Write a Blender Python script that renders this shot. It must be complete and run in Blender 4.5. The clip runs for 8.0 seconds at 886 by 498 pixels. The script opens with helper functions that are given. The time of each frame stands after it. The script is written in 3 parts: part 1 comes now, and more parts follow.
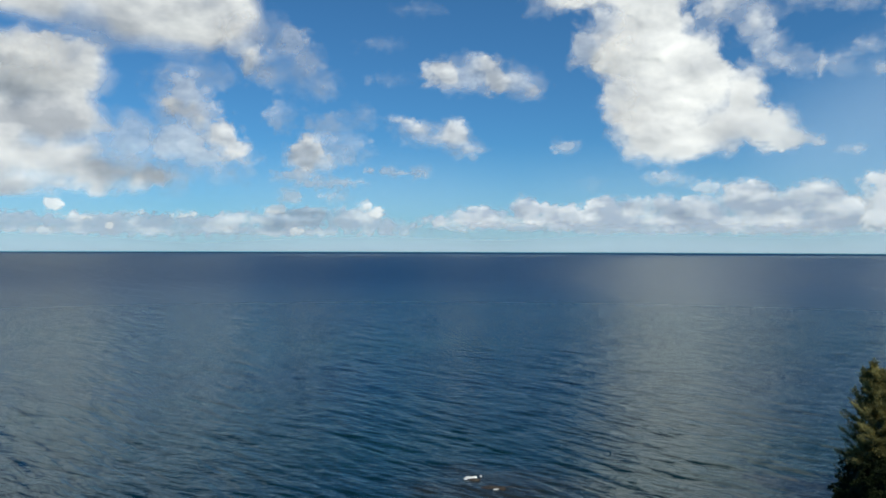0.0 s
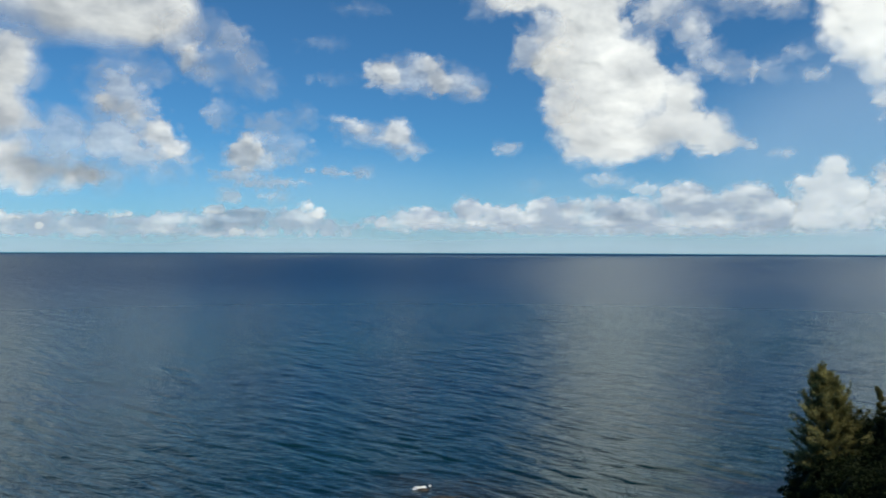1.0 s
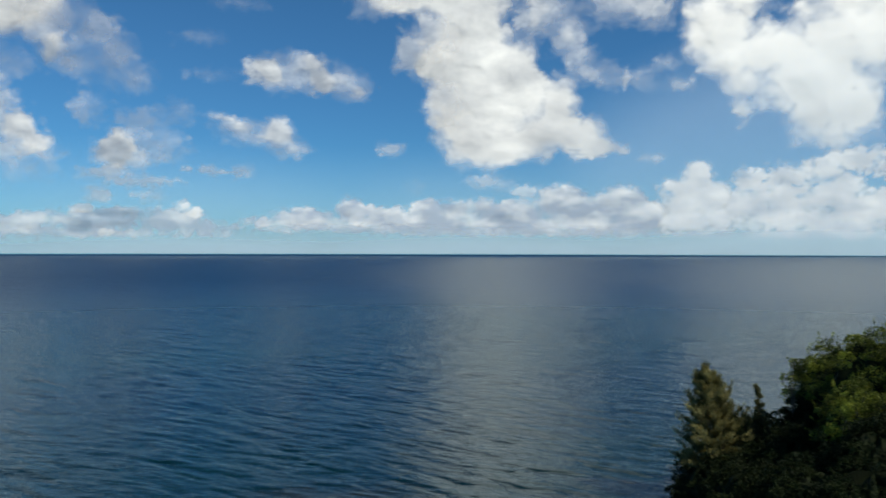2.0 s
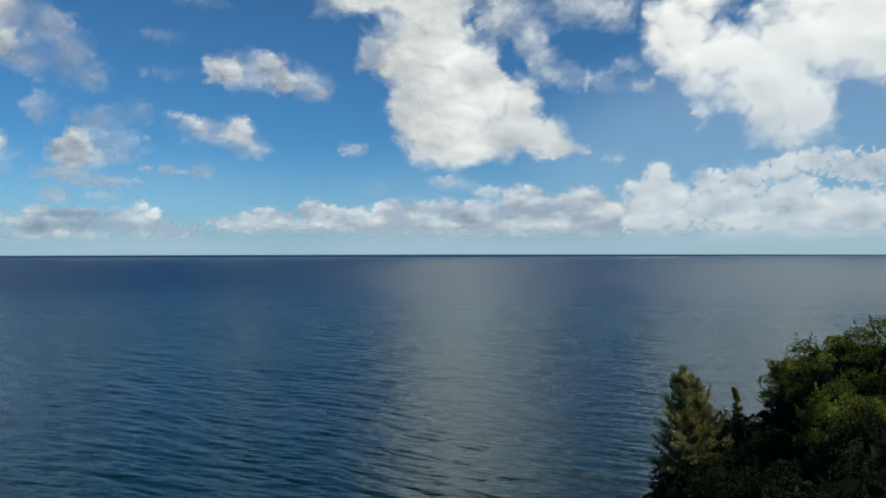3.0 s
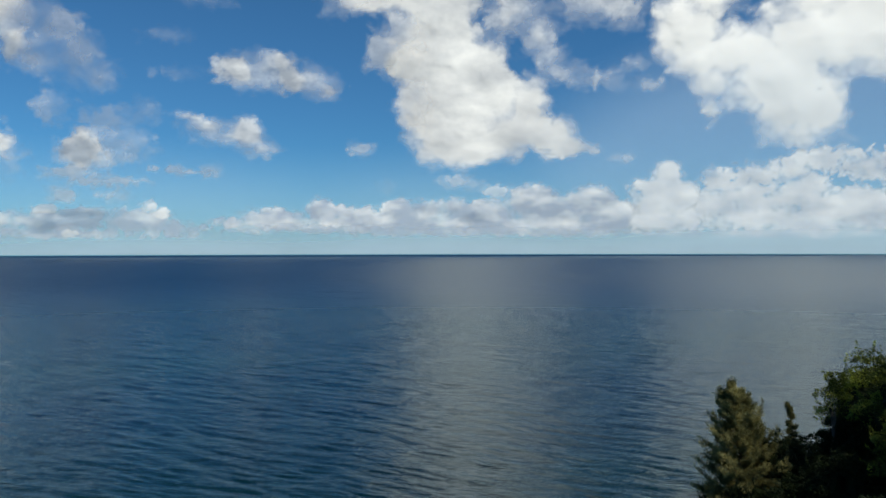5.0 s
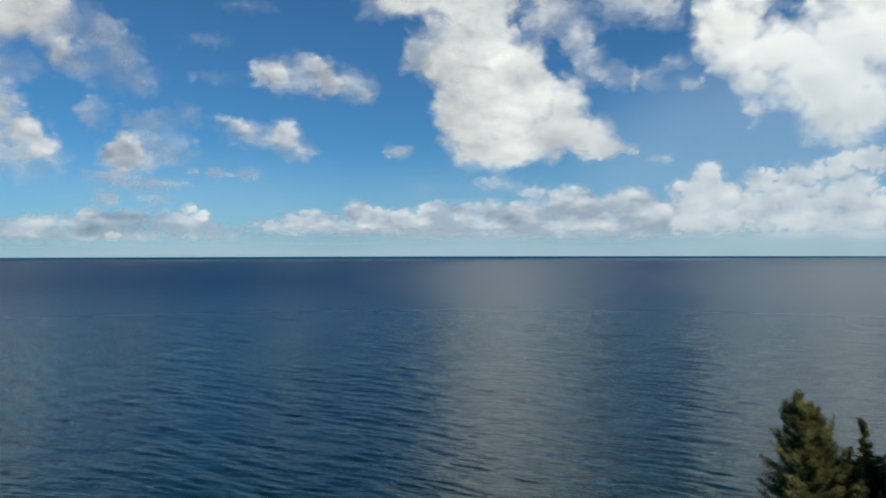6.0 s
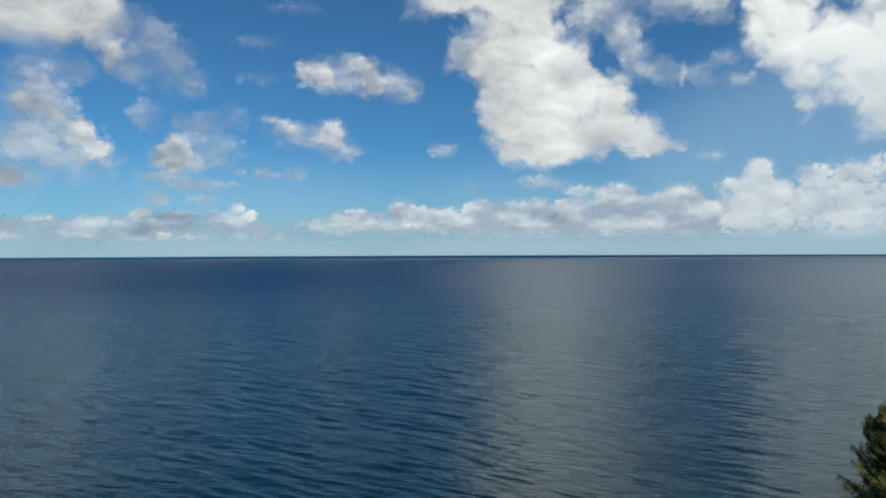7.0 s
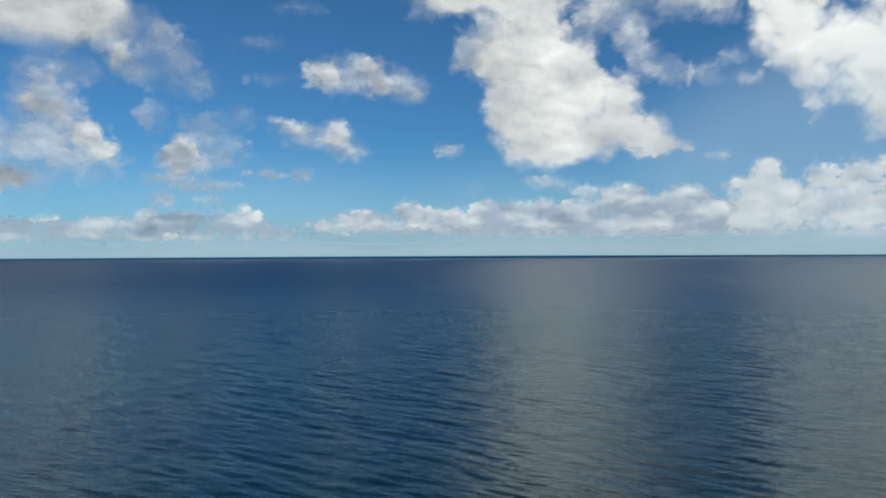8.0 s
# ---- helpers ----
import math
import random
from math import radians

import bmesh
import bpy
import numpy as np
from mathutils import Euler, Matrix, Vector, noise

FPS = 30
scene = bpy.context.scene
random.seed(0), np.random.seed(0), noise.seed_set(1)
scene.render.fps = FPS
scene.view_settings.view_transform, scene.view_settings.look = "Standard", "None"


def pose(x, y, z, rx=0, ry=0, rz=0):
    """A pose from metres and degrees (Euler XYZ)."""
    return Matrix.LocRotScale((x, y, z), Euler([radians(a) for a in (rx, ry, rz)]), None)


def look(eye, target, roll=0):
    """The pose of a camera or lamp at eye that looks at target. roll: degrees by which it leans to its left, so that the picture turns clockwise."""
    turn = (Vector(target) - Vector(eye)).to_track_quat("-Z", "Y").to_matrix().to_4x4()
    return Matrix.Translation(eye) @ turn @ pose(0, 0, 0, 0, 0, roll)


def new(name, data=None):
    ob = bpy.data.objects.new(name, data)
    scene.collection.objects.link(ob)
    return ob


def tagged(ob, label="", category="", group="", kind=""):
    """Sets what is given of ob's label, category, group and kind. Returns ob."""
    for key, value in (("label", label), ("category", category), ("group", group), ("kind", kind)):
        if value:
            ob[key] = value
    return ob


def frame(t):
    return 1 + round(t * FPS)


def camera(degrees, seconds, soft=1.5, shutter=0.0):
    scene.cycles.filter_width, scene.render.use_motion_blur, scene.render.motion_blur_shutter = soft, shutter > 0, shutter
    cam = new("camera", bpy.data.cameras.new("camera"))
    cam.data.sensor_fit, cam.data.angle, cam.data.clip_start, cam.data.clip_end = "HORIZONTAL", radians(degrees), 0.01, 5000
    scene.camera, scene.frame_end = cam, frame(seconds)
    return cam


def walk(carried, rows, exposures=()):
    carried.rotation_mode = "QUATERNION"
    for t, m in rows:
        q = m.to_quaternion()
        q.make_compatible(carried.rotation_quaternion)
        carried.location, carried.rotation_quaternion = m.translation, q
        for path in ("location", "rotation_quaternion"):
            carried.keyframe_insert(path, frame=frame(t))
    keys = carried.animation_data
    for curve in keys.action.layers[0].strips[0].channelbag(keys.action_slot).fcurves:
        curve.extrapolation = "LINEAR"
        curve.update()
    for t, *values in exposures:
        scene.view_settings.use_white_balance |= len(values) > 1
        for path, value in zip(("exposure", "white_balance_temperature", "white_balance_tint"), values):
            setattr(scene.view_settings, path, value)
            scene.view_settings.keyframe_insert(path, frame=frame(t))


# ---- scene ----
from itertools import product

# ---- camera: a slow flight forwards, 30 m above the sea ----
cam = camera(58.3, 8.0, soft=1.6, shutter=0.5)
EYE = 30.0
ROWS = [
    (0, 0, 0, 0, 0, -0.106, -0.184),
    (0.5, -0.41, 1.54, 0.13, -1.598, -0.059, -0.161),
    (1, -0.69, 3.23, 0.22, -4.157, -0.034, -0.191),
    (1.5, -0.85, 5.09, 0.3, -8.397, 0.033, -0.175),
    (2, -0.87, 7.1, 0.34, -12.558, 0.052, -0.142),
    (2.2, -0.83, 7.98, 0.35, -14.05, 0.055, -0.11),
    (3.5, -0.17, 14.08, 0.32, -15.288, 0.079, 0.075),
    (4, 0.31, 16.73, 0.27, -15.082, 0.079, 0.15),
    (4.5, 0.93, 19.53, 0.18, -14.795, 0.062, 0.12),
    (5.8, 3.16, 27.57, -0.16, -13.28, 0.19, 0.08),
    (6, 3.56, 28.89, -0.23, -11.975, 0.218, 0.1),
    (6.5, 4.69, 32.33, -0.42, -8.852, 0.211, 0.186),
    (7, 5.95, 35.92, -0.64, -8.734, 0.162, 0.223),
    (7.5, 7.34, 39.68, -0.89, -8.485, 0.187, 0.28),
    (8, 8.85, 43.59, -1.16, -8.264, 0.202, 0.27),
]
walk(cam, [(t, pose(x, y, EYE + z, 90 + pitch, roll, yaw)) for t, x, y, z, yaw, pitch, roll in ROWS],
     exposures=[(0, 0.07, 7150, 6), (2, -0.03, 7150, 6), (3.5, -0.1, 7150, 6), (6.5, -0.09, 7150, 6), (8, -0.09, 7150, 6)])

# ---- light: sun over the camera's right shoulder, blue sky ----
SUN_AZ, SUN_EL = 134.0, 45.0          # degrees clockwise from +y, degrees up

world = bpy.data.worlds.new("sky")
scene.world = world
world.use_nodes = True
wn = world.node_tree.nodes
sky = wn.new("ShaderNodeTexSky")
sky.sky_type = "NISHITA"
sky.sun_disc = False
sky.sun_elevation = radians(SUN_EL)
sky.sun_rotation = radians(SUN_AZ)
sky.altitude = 30.0
sky.air_density, sky.dust_density, sky.ozone_density = 0.72, 0.7, 6.0
deep = wn.new("ShaderNodeMix")
deep.data_type, deep.blend_type = "RGBA", "MULTIPLY"
deep.inputs[0].default_value = 1.0
deep.inputs[7].default_value = (0.5, 1.08, 1.36, 1)
world.node_tree.links.new(sky.outputs[0], deep.inputs[6])
world.node_tree.links.new(deep.outputs[2], wn["Background"].inputs[0])
wn["Background"].inputs[1].default_value = 0.081

sun = new("sun", bpy.data.lights.new("sun", "SUN"))
sun.data.energy, sun.data.angle, sun.data.color = 3.5, radians(0.5), (1.0, 0.94, 0.85)
a, e = radians(SUN_AZ), radians(SUN_EL)
sun.matrix_world = look((0, 0, 0), (-math.sin(a) * math.cos(e), -math.cos(a) * math.cos(e), -math.sin(e)))


# ---- materials ----
def material(name):
    m = bpy.data.materials.new(name)
    m.use_nodes = True
    t = m.node_tree
    t.nodes.clear()
    return m, t, t.nodes.new("ShaderNodeOutputMaterial")


def node(t, kind, **inputs):
    n = t.nodes.new("ShaderNode" + kind)
    for key, value in inputs.items():
        slot = n.inputs[int(key[1:])] if key[0] == "i" and key[1:].isdigit() else n.inputs[key.replace("_", " ")]
        if isinstance(value, bpy.types.NodeSocket):
            t.links.new(value, slot)
        else:
            slot.default_value = value
    return n


def math_node(t, op, first, second=0.0, third=0.0):
    n = t.nodes.new("ShaderNodeMath")
    n.operation = op
    for k, value in enumerate((first, second, third)):
        if isinstance(value, bpy.types.NodeSocket):
            t.links.new(value, n.inputs[k])
        else:
            n.inputs[k].default_value = value
    return n.outputs[0]


def blend(t, factor, one, two):
    n = t.nodes.new("ShaderNodeMix")
    n.data_type = "RGBA"
    for slot, value in ((n.inputs[0], factor), (n.inputs[6], one), (n.inputs[7], two)):
        if isinstance(value, bpy.types.NodeSocket):
            t.links.new(value, slot)
        else:
            slot.default_value = value
    return n.outputs[2]


def ramp(t, value, lo, hi):
    n = node(t, "MapRange", Value=value)
    n.interpolation_type = "SMOOTHSTEP"
    n.inputs[1].default_value, n.inputs[2].default_value = lo, hi
    return n.outputs[0]


def water_material():
    m, t, out = material("sea_water")
    where = node(t, "TexCoord").outputs["Object"]

    def waves(turn, along, across, detail, rough, distort=0.0):
        place = node(t, "Mapping", Vector=where)
        place.vector_type = "TEXTURE"
        place.inputs["Rotation"].default_value = (0, 0, radians(turn))
        place.inputs["Scale"].default_value = (1 / along, 1 / across, 1)
        return node(t, "TexNoise", Vector=place.outputs[0], Scale=1.0, Detail=detail, Roughness=rough, Distortion=distort).outputs[0]

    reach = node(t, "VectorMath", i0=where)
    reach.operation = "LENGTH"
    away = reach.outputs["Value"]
    swell = math_node(t, "MULTIPLY", waves(-40, 0.05, 0.22, 3.0, 0.55, 0.3), ramp(t, away, 150.0, 500.0))
    roller = math_node(t, "MULTIPLY", waves(-42, 0.012, 0.045, 3.0, 0.6, 0.3), ramp(t, away, 250.0, 900.0))
    chop = waves(-28, 0.16, 0.85, 4.0, 0.6, 0.3)
    ripple = waves(-15, 0.5, 2.0, 3.0, 0.6)
    height = math_node(t, "MULTIPLY_ADD", roller, 3.0, math_node(t, "MULTIPLY_ADD", swell, 0.9, math_node(t, "MULTIPLY_ADD", chop, 0.23, math_node(t, "MULTIPLY", ripple, 0.05))))
    bump = node(t, "Bump", Strength=1.0, Distance=1.0, Height=height)
    patch = waves(20, 0.006, 0.012, 3.0, 0.55)
    colour = blend(t, ramp(t, patch, 0.35, 0.7), (0.0004, 0.0125, 0.024, 1), (0.0009, 0.021, 0.021, 1))
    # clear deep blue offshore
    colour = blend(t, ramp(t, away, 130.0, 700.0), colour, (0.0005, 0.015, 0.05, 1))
    # shallow reef showing through near the rock
    reef = node(t, "VectorMath", i0=where, i1=(8.0, 99.0, 0.0))
    reef.operation = "DISTANCE"
    shoal = waves(0, 0.12, 0.16, 4.0, 0.6)
    depth = math_node(t, "MULTIPLY_ADD", shoal, -26.0, reef.outputs["Value"])
    colour = blend(t, ramp(t, depth, 3.0, -9.0), colour, (0.016, 0.018, 0.012, 1))
    # steeper unresolved wind ripples away from the sheltered shore
    ruffle = math_node(t, "MULTIPLY_ADD", ramp(t, away, 40.0, 900.0), 0.3, 0.14)
    deep = node(t, "BsdfDiffuse", Color=colour)
    gloss = node(t, "BsdfAnisotropic", Color=(0.87, 0.96, 0.98, 1), Roughness=ruffle, Normal=bump.outputs[0])
    gloss.distribution = "BECKMANN"
    sheen = node(t, "Fresnel", IOR=1.33, Normal=bump.outputs[0])
    # at low angles the wave faces that lean away are hidden behind the crests, so their gloss counts for less
    lean = node(t, "LayerWeight", Blend=0.5, Normal=bump.outputs[0])
    level = node(t, "LayerWeight", Blend=0.5)
    shown = math_node(t, "DIVIDE", math_node(t, "SUBTRACT", 1.0, lean.outputs["Facing"]), math_node(t, "SUBTRACT", 1.42, level.outputs["Facing"]))
    share = math_node(t, "MINIMUM", math_node(t, "MULTIPLY", math_node(t, "MULTIPLY", math_node(t, "POWER", sheen.outputs[0], 1.3), 4.7), shown), 0.42)
    shader = node(t, "MixShader", i0=share, i1=deep.outputs[0], i2=gloss.outputs[0])
    t.links.new(shader.outputs[0], out.inputs[0])
    return m


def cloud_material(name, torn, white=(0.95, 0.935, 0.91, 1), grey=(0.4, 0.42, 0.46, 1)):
    m, t, out = material(name)
    where = node(t, "TexCoord").outputs["Object"]
    vapour = node(t, "Attribute")
    vapour.attribute_name = "vapour"
    shade_grey = node(t, "Attribute")
    shade_grey.attribute_name = "shade_grey"
    fray = node(t, "TexNoise", Vector=where, Scale=0.03, Detail=5.0, Roughness=0.6).outputs[0]
    amount = vapour.outputs["Fac"]
    edge = math_node(t, "MULTIPLY", math_node(t, "MULTIPLY", amount, math_node(t, "SUBTRACT", 1.0, amount)), torn)
    alpha = math_node(t, "MULTIPLY_ADD", math_node(t, "SUBTRACT", fray, 0.5), edge, amount)
    n = node(t, "Clamp", Value=alpha)
    # cloud shade is painted as grey patches in the white vapour
    colour = blend(t, shade_grey.outputs["Fac"], white, grey)
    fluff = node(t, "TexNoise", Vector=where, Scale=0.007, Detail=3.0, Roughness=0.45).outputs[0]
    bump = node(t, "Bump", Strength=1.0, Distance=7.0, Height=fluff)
    # normals softened and leaned sunward to look lit, in place of scattering inside vapour
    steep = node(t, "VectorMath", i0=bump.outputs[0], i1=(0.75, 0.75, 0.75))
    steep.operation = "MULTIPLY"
    sunward = node(t, "VectorMath", i0=steep.outputs[0], i1=(0.29, -0.27, 0.4))
    sunward.operation = "ADD"
    facing = node(t, "VectorMath", i0=sunward.outputs[0])
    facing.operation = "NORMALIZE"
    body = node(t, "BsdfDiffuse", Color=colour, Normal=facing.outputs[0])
    clear = node(t, "BsdfTransparent")
    mix = node(t, "MixShader", i0=n.outputs[0], i1=clear.outputs[0], i2=body.outputs[0])
    t.links.new(mix.outputs[0], out.inputs[0])
    return m


def leaf_material(name, dark, light, rough=0.55, glow=0.3):
    m, t, out = material(name)
    where = node(t, "TexCoord").outputs["Object"]
    island = node(t, "NewGeometry").outputs["Random Per Island"]
    patch = node(t, "TexNoise", Vector=where, Scale=0.38, Detail=4.0).outputs[0]
    colour = blend(t, math_node(t, "MULTIPLY_ADD", island, 0.3, ramp(t, patch, 0.45, 0.72)), dark, light)
    leaf = node(t, "BsdfPrincipled", Base_Color=colour, Roughness=rough, Specular_IOR_Level=0.15)
    through_leaf = node(t, "BsdfTranslucent", Color=colour)
    mix = node(t, "MixShader", i0=glow, i1=leaf.outputs[0], i2=through_leaf.outputs[0])
    t.links.new(mix.outputs[0], out.inputs[0])
    return m


def rough_material(name, dark, light, scale, relief=0.05, rough=0.85):
    m, t, out = material(name)
    where = node(t, "TexCoord").outputs["Object"]
    broad = node(t, "TexNoise", Vector=where, Scale=scale, Detail=6.0, Roughness=0.6).outputs[0]
    fine = node(t, "TexNoise", Vector=where, Scale=scale * 9, Detail=4.0).outputs[0]
    both = math_node(t, "MULTIPLY_ADD", fine, 0.4, math_node(t, "MULTIPLY", broad, 0.6))
    bump = node(t, "Bump", Strength=0.7, Distance=relief, Height=both)
    shader = node(t, "BsdfPrincipled", Base_Color=blend(t, ramp(t, both, 0.35, 0.65), dark, light), Roughness=rough, Normal=bump.outputs[0])
    t.links.new(shader.outputs[0], out.inputs[0])
    return m


WATER = water_material()
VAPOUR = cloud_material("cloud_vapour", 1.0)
# bluer grey: shade and distance haze put into the far banks' colour
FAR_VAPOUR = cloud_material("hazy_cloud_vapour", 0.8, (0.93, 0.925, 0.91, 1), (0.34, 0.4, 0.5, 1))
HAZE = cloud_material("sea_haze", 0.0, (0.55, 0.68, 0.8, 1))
NEEDLES = leaf_material("ironwood_needles", (0.095, 0.1, 0.038, 1), (0.45, 0.41, 0.17, 1), 0.6, 0.45)
LEAVES = leaf_material("shrub_leaves", (0.008, 0.018, 0.003, 1), (0.34, 0.39, 0.06, 1), 0.5, 0.35)
# near-black, painted as the shade inside the shrubs
SHADE = leaf_material("inner_shade", (0.004, 0.008, 0.002, 1), (0.012, 0.02, 0.004, 1), 0.8, 0.05)
# shaded copy of the shrub leaves: shade put into the low shrubs' colour
SHADED_LEAVES = leaf_material("shaded_shrub_leaves", (0.007, 0.014, 0.003, 1), (0.022, 0.034, 0.008, 1), 0.6, 0.2)
BARK = rough_material("bark", (0.05, 0.04, 0.03, 1), (0.14, 0.11, 0.085, 1), 1.5)
SOIL = rough_material("slope_soil", (0.02, 0.018, 0.01, 1), (0.06, 0.05, 0.03, 1), 0.4, 0.2)
ROCK = rough_material("wet_rock", (0.012, 0.01, 0.008, 1), (0.06, 0.047, 0.034, 1), 0.8, 0.1, 0.45)
FOAM = rough_material("sea_foam", (0.6, 0.62, 0.62, 1), (0.9, 0.9, 0.9, 1), 3.0, 0.05, 0.9)


# ---- mesh helpers ----
def mesh_object(name, verts, faces, mat, parent=None, smooth=False, label=""):
    """One mesh object from arrays: verts (n, 3), faces (m, k)."""
    verts, faces = np.asarray(verts, np.float32), np.asarray(faces, np.int32)
    me = bpy.data.meshes.new(name)
    count, corners = faces.shape
    me.vertices.add(len(verts))
    me.vertices.foreach_set("co", verts.ravel())
    me.loops.add(count * corners)
    me.loops.foreach_set("vertex_index", faces.ravel())
    me.polygons.add(count)
    me.polygons.foreach_set("loop_start", np.arange(0, count * corners, corners, dtype=np.int32))
    me.polygons.foreach_set("use_smooth", np.full(count, smooth))
    me.update(calc_edges=True)
    me.validate()
    me.materials.append(mat)
    ob = new(name, me)
    if parent is not None:
        ob.parent = parent
    if label:
        tagged(ob, label)
    return ob


def value_noise(x, y, seed):
    """Smooth noise of about -1 to 1 on arrays."""
    x0, y0 = np.floor(x), np.floor(y)
    fx, fy = x - x0, y - y0
    fx, fy = fx ** 3 * (fx * (fx * 6 - 15) + 10), fy ** 3 * (fy * (fy * 6 - 15) + 10)

    def slope(i, j):
        h = np.sin((x0 + i) * 127.1 + (y0 + j) * 311.7 + seed * 74.7) * 43758.5453
        turn = (h - np.floor(h)) * 2 * np.pi
        return np.cos(turn) * (x - x0 - i) + np.sin(turn) * (y - y0 - j)

    low = slope(0, 0) * (1 - fx) + slope(1, 0) * fx
    high = slope(0, 1) * (1 - fx) + slope(1, 1) * fx
    return (low * (1 - fy) + high * fy) * 1.5


def layered(x, y, seed, octaves=4, gain=0.5):
    total, size = 0.0, 1.0
    for k in range(octaves):
        total = total + size * value_noise(x * 2 ** k, y * 2 ** k, seed + 7 * k)
        size *= gain
    return total


def tube(path, radii, sides=7):
    """Vertices and quads of a tapering tube along a path."""
    path = [Vector(p) for p in path]
    verts, faces = [], []
    for k, p in enumerate(path):
        way = (path[min(k + 1, len(path) - 1)] - path[max(k - 1, 0)]).normalized()
        side = way.cross(Vector((0.3, 1, 0.1))).normalized()
        up = side.cross(way)
        for s in range(sides):
            turn = 2 * math.pi * s / sides
            verts.append(p + float(radii[k]) * (math.cos(turn) * side + math.sin(turn) * up))
    for k, s in product(range(len(path) - 1), range(sides)):
        n = (s + 1) % sides
        faces.append((k * sides + s, k * sides + n, (k + 1) * sides + n, (k + 1) * sides + s))
    return np.array([tuple(v) for v in verts]), np.array(faces)


# ---- the sea: one sheet to the horizon ----
def swells(x, y, r):
    """Wind waves with long crests, running in towards the shore; the short ones die out where the mesh is too coarse."""
    z = 0.0
    for turn, length, crest, height, seed in ((-46, 15.0, 70.0, 0.15, 5), (-52, 7.5, 36.0, 0.16, 9), (-40, 4.6, 24.0, 0.16, 17),
                                              (-50, 3.1, 16.0, 0.145, 21), (-34, 2.1, 11.0, 0.125, 29), (-44, 1.4, 7.0, 0.09, 37)):
        c, d = math.cos(radians(turn)), math.sin(radians(turn))
        p, q = x * c + y * d, y * c - x * d
        p = p + 0.8 * length * value_noise(p / crest * 0.5, q / crest * 0.5, seed + 2)
        wave = value_noise(p * 2 / crest + seed, q * 2 / length, seed)
        wave = 0.55 * wave + 0.6 * (0.3 - np.abs(wave))
        # the sea is rougher offshore
        height = height * (1 + np.clip((r - 150) / 300, 0, 2.0))
        z = z + height * wave * np.clip(1.5 - r * 0.006 / length * 2.2, 0, 1)
    return z


def sea():
    rings = np.concatenate([np.linspace(0, 60, 13)[1:], 60 * 10 ** np.linspace(0, 1, 576)[1:], 600 * (4900 / 600) ** np.linspace(0, 1, 320)[1:]])
    turn = np.radians(np.concatenate([np.arange(-36, 54, 0.15), np.arange(54, 324, 2.0)]))
    steps = len(turn)
    r, a = np.meshgrid(rings, turn, indexing="ij")
    x, y = 4 + r * np.sin(a), 20 + r * np.cos(a)
    z = swells(x, y, r) * np.clip((r - 20) / 40, 0, 1)
    verts = np.concatenate([[[4, 20, 0]], np.stack([x, y, z], -1).reshape(-1, 3)])
    n = len(rings)
    i, j = np.meshgrid(np.arange(n - 1), np.arange(steps), indexing="ij")
    k = (j + 1) % steps
    quads = np.stack([1 + i * steps + j, 1 + (i + 1) * steps + j, 1 + (i + 1) * steps + k, 1 + i * steps + k], -1).reshape(-1, 4)
    j = np.arange(steps)
    inner = np.stack([np.zeros(steps, int), 1 + j, 1 + (j + 1) % steps], -1)
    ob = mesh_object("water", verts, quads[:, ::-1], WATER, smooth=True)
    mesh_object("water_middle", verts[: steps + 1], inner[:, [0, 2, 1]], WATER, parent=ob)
    return tagged(ob, "deep blue ocean with small wind waves reaching the horizon", "sea", kind="structure")


sea()

# ---- clouds ----
SKY_CENTRE = (4.0, 20.0, 30.0)
GRID = 0.07


def billows(x, y, seed, octaves=4, gain=0.5):
    """Noise of rounded lumps parted by creases, about 0 to 1."""
    total, size = 0.0, 1.0
    for k in range(octaves):
        total = total + size * np.abs(value_noise(x * 2 ** k + 1.7 * k, y * 2 ** k, seed + 7 * k))
        size *= gain
    return total


def pieces(cell):
    """Masks of the connected pieces of a grid mask, the largest first; specks are left out."""
    name = np.where(cell, np.arange(cell.size).reshape(cell.shape) + 1, 0)
    while True:
        best = name.copy()
        best[1:] = np.maximum(best[1:], name[:-1])
        best[:-1] = np.maximum(best[:-1], name[1:])
        best[:, 1:] = np.maximum(best[:, 1:], best[:, :-1])
        best[:, :-1] = np.maximum(best[:, :-1], best[:, 1:])
        best[~cell] = 0
        if (best == name).all():
            break
        name = best
    names, counts = np.unique(name[name > 0], return_counts=True)
    order = np.argsort(-counts)
    return [name == names[k] for k in order if counts[k] >= 25 or k == order[0]]


